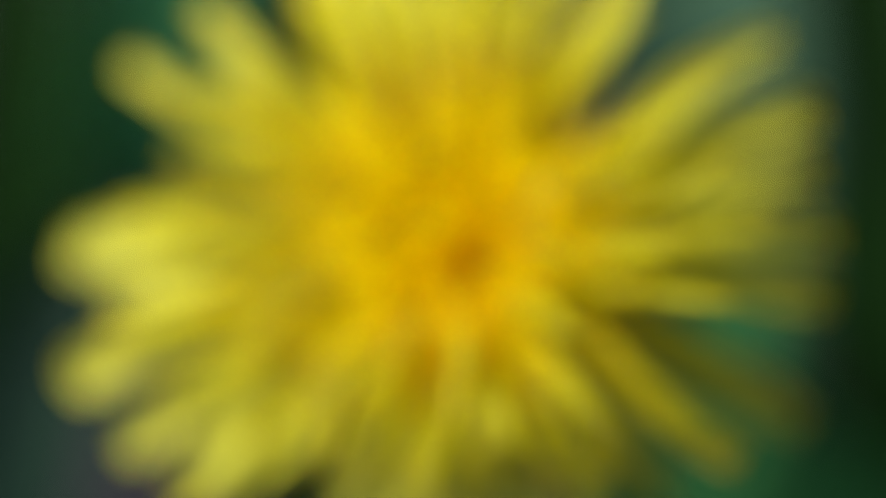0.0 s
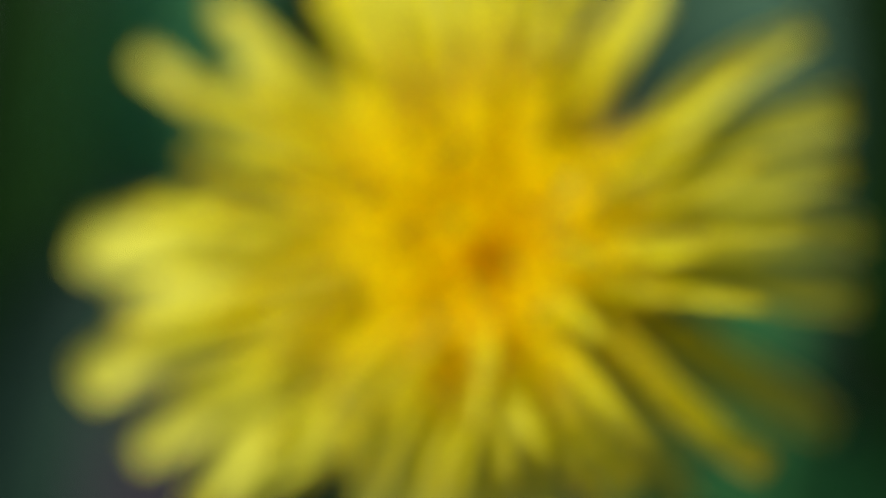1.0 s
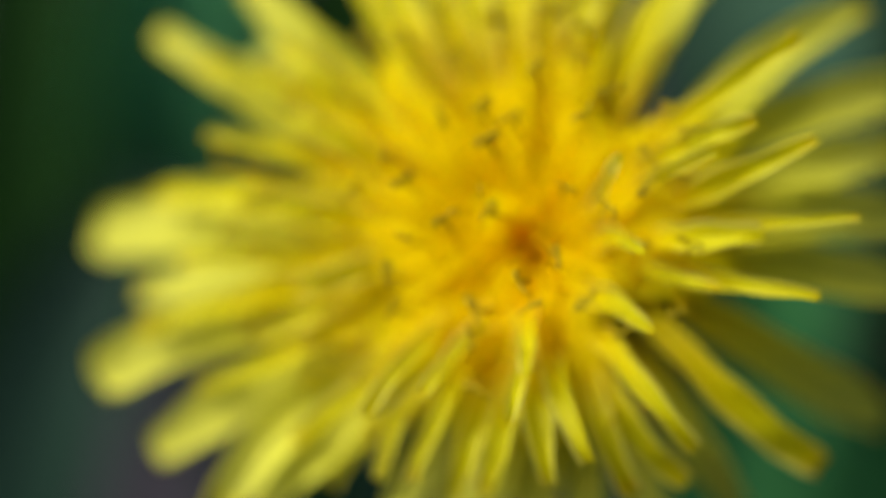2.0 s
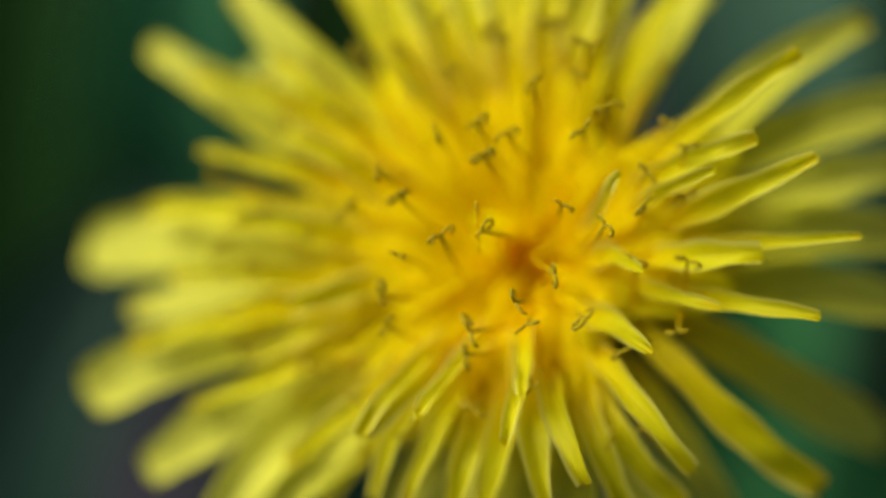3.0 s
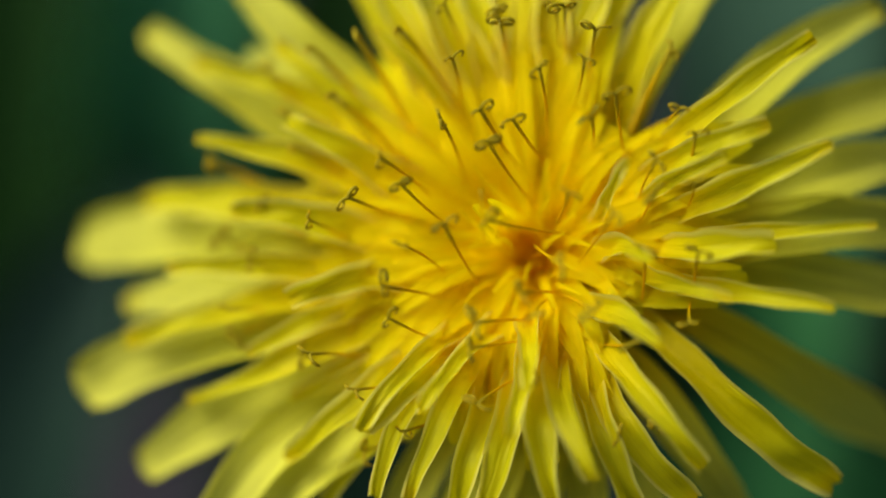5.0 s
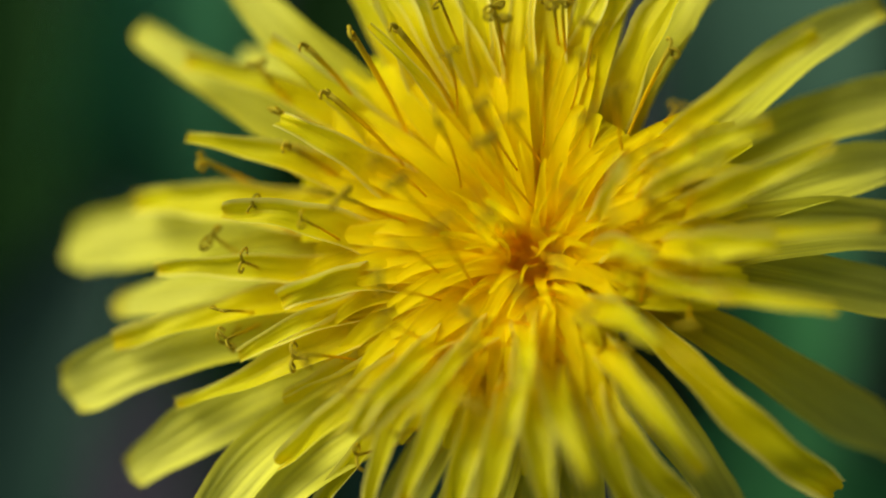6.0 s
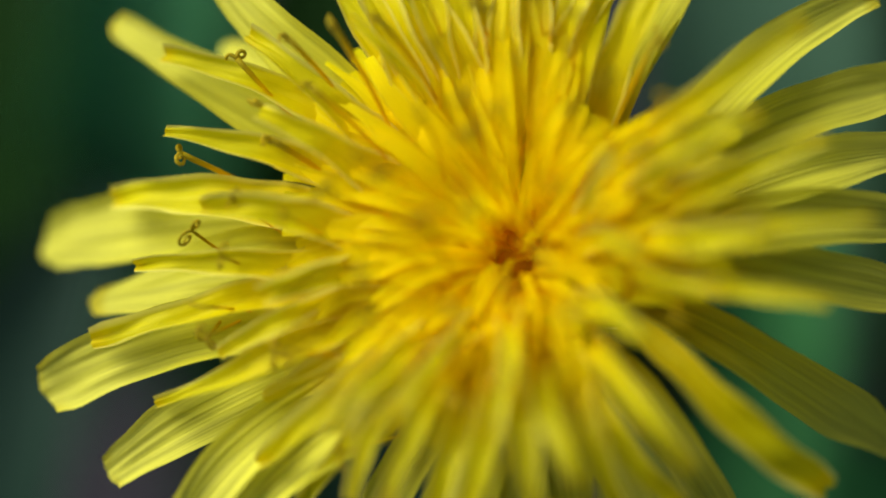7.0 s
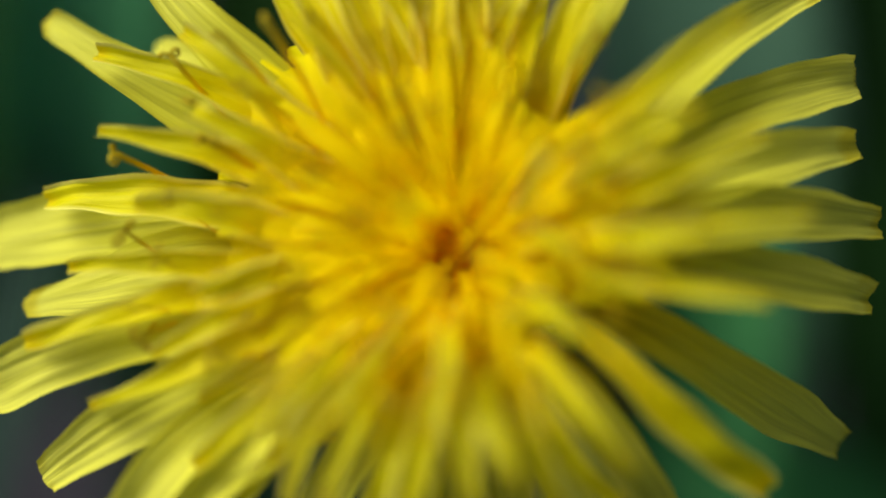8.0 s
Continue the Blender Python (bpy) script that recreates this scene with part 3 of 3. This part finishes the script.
# young florets that fill the middle, in a spiral: the further out, the longer the strap that arches over
for k in range(5, 235):
    a, r = k * 2.39996, 0.31 * math.sqrt(k)
    out = Vector((math.cos(a), math.sin(a), 0))
    out = (out - AXIS * out.dot(AXIS)).normalized()
    age = r / 4.4
    reach = 7.6 + 5.0 * age + dice.uniform(-2.4, 1.4)
    reach *= 1 + 0.34 * max(0.0, 0.85 * out.y - 0.5 * out.x)
    high = 9.0 - 2.0 * age + dice.uniform(-0.5, 0.5)
    turned = math.degrees(math.atan2(out.y, out.x))
    if abs(turned - 54) < 13:
        reach = min(reach, 8.0)
    reach = min(reach, 11.6 + 3.0 * max(0.0, out.y) + dice.uniform(0.0, 1.2))
    if abs(turned + 38) < 20:
        reach = min(reach, 6.5 + dice.uniform(0.0, 1.0))
    high -= 1.6 * age * max(0.0, 0.8 * out.y - 0.6 * out.x)
    tip = CORE + out * reach + AXIS * high
    floret(tip.x, tip.y, tip.z, 1.16 + 0.5 * age + dice.uniform(-0.12, 0.2), foot=r * 0.75, lift=8.2 + 0.4 * age + dice.uniform(-0.5, 0.5), droop=0.6 + 1.4 * age, cup=0.16 - 0.10 * age,
           point=0.62, skin=YOUNG if age < 0.5 else INNER, stray=0.45, blunt=0.35)

# the youngest, still closed: a few lean over the heart together
for x, y, z in ((1.4, 1.7, -3.0), (2.3, 1.9, -2.8), (1.8, 0.7, -3.4), (2.9, 1.0, -3.6), (2.7, 0.0, -4.2)):
    floret(x, y, z, 1.2, foot=0.8, lift=7.4, droop=0.4, cup=0.4, point=0.5, skin=YOUNG, stray=0.3, blunt=0.2)
for k in range(26):
    a, r = k * 2.39996, 0.36 * math.sqrt(k)
    out = Vector((math.cos(a), math.sin(a), 0))
    out = (out - AXIS * out.dot(AXIS)).normalized()
    tip = CORE + out * (1.6 + r * 1.9 + dice.uniform(-0.4, 0.8)) + AXIS * (9.2 + dice.uniform(-0.5, 0.9))
    floret(tip.x, tip.y, tip.z, dice.uniform(0.85, 1.15), foot=r * 0.7 + 0.05, lift=7.0, droop=0.6, cup=0.2, blunt=0.15, point=0.75, skin=YOUNG, stray=0.3)

# receptacle, bracts and stalk
bm = bmesh.new()
bmesh.ops.create_uvsphere(bm, u_segments=24, v_segments=12, radius=5.0 * MM)
turn = (STAND.to_3x3() @ AXIS).to_track_quat("Z", "Y").to_matrix().to_4x4()
bmesh.ops.transform(bm, matrix=Matrix.Translation(place(CORE - AXIS * 0.6)) @ turn @ Matrix.Diagonal((0.9, 0.9, 1.1, 1)), verts=bm.verts)
part("receptacle", bm, RECEPTACLE, dandelion, "dull yellow receptacle")

bm = bmesh.new()
layer = bm.loops.layers.uv.new("UVMap")
for k in range(120):
    a, r = dice.uniform(0, 6.283), dice.uniform(4.0, 5.0)
    out = Vector((math.cos(a), math.sin(a), 0))
    out = (out - AXIS * out.dot(AXIS)).normalized()
    p = CORE + out * r - AXIS * 1.5
    q = p + AXIS * dice.uniform(4, 6.5) + out * dice.uniform(0.5, 2.5)
    tube(bm, layer, [place(p), place(p.lerp(q, 0.5)), place(q)], lambda v: 0.035 * MM, 0, 1, 3)
tagged(part("pappus_hairs", bm, PAPPUS, dandelion, "fine white hairs between the florets"), kind="stuff")

for k in range(26):
    a = k * 6.2832 / 13 + (0.24 if k > 12 else 0)
    low = k > 12
    out = Vector((math.cos(a), math.sin(a), 0))
    out = (out - AXIS * out.dot(AXIS)).normalized()
    base = CORE - AXIS * 5.0 + out * 3.0
    pts = [base, base + out * 3.2 + AXIS * 0.5, CORE + out * (7.5 if not low else 8.5) - AXIS * (1.5 if not low else 6), CORE + out * (9 if not low else 10) + AXIS * (1.5 if not low else -11)]
    pts = [place(p) for p in pts]
    bm = blade(lambda v: bezier(pts, v), UP, lambda v: 2.6 * MM * (1 - 0.85 * v * v), lambda v: 0.2, 0.3 * MM, cols=4, rows=10)
    part("bract", bm, BRACT, dandelion, "green pointed bract")

bm = bmesh.new()
layer = bm.loops.layers.uv.new("UVMap")
neck = place(CORE - AXIS * 4.5)
ends = [Vector((0, 0, -0.002)), Vector((0, 0, 0.05)), neck - UP * 0.03, neck]
tube(bm, layer, [bezier(ends, k / 24) for k in range(25)], lambda v: (2.6 - 0.5 * v) * MM, 0, 1, 14)
part("stalk", bm, STALK, dandelion, "smooth hollow green stalk")


# ---- ground ----
def ground_height(x, y):
    d = math.hypot(x, y)
    return (0.004 * noise.noise((x * 30, y * 30, 0)) + 0.0025 * noise.noise((x * 110, y * 110, 3))) * (1 if d < 1.2 else 0) - 0.004


bm = bmesh.new()
rings = [0.0] + [0.006 * 1.09 ** k for k in range(62)] + [2, 4, 9, 30, 120, 600, 3000]
last = None
for r in rings:
    if r == 0.0:
        last = [bm.verts.new((0, 0.1, ground_height(0, 0.1)))]
        continue
    ring = [bm.verts.new((r * math.cos(t), 0.1 + r * math.sin(t), ground_height(r * math.cos(t), 0.1 + r * math.sin(t)))) for t in (k * 2 * math.pi / 72 for k in range(72))]
    for k in range(72):
        if len(last) == 1:
            bm.faces.new((last[0], ring[k], ring[(k + 1) % 72]))
        else:
            bm.faces.new((last[k], ring[k], ring[(k + 1) % 72], last[(k + 1) % 72]))
    last = ring
tagged(part("ground", bm, SOIL, None), "dark grey bare crumbly soil", "soil", kind="structure")


# ---- leaves behind the flower ----
def broad_leaf(points, wide, skin, label, fold=0.12):
    """A leaf along four points given in the flower's millimetres; it starts on the ground."""
    foot = STAND @ (Vector(points[0]) * MM)
    foot.z = 0.0
    root = tagged(new("leaf"), label, "leaf", "leaves round the flower")
    root.location = foot
    pts = [Vector((0, 0, -0.003))] + [STAND @ (Vector(p) * MM) - foot for p in points[1:]]
    up = STAND.to_3x3() @ Vector((0, 0, 1))
    bm = blade(lambda v: bezier(pts, v), up, lambda v: wide * MM * (0.1 + 0.9 * math.sin(math.pi * min(1, 0.12 + 0.85 * v)) ** 0.7) * (0.2 + 0.8 * smooth(0.05, 0.4, v)),
               lambda v: fold, 0.4 * MM, cols=10, rows=28, ruffle=0.06, phase=wide)
    part("leaf_blade", bm, skin, root)
    rib = bmesh.new()
    layer = rib.loops.layers.uv.new("UVMap")
    line = [bezier(pts, k / 20) - up * (0.3 * fold * wide * MM + 0.0008) for k in range(21)]
    tube(rib, layer, line, lambda v: (1.1 - 0.9 * v) * MM, 0, 1, 7)
    part("midrib", rib, skin, root)
    return root


broad_leaf([(-24, 12, -108), (-21, 0, -88), (-19.5, 2, -66), (-17.5, 52, -60)], 15, LEAF, "blue-green smooth leaf standing behind the flower")
broad_leaf([(-32, -45, -105), (-34, -15, -82), (-33, 5, -78), (-31, 45, -80)], 14, SHADED_LEAF, "dark green leaf beside the flower, its shade put into its colour")
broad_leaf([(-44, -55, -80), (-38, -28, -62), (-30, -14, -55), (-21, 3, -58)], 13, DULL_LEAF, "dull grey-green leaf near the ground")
broad_leaf([(8, -55, -80), (14, -30, -56), (20, -12, -52), (24, 2, -56)], 14, GREEN_LEAF, "green leaf low beneath the flower")
broad_leaf([(20, -40, -90), (22, -10, -66), (23, 10, -58), (20, 45, -66)], 18, SLATE_LEAF, "pale grey-green leaf behind the flower")
broad_leaf([(42, -60, -80), (37, -25, -66), (36, 0, -62), (34, 45, -66)], 13, SHADED_LEAF, "dark green leaf beside the flower, its shade put into its colour")
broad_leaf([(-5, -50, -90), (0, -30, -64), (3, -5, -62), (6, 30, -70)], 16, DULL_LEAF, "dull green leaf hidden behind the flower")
broad_leaf([(-8, -50, -110), (-9, -20, -90), (-9, 0, -86), (-6, 45, -90)], 16, SHADED_LEAF, "dark green leaf low behind the flower")
broad_leaf([(44, -62, -84), (34, -34, -70), (28, -20, -66), (16, -8, -64)], 22, GREEN_LEAF, "green leaf low beneath the flower")
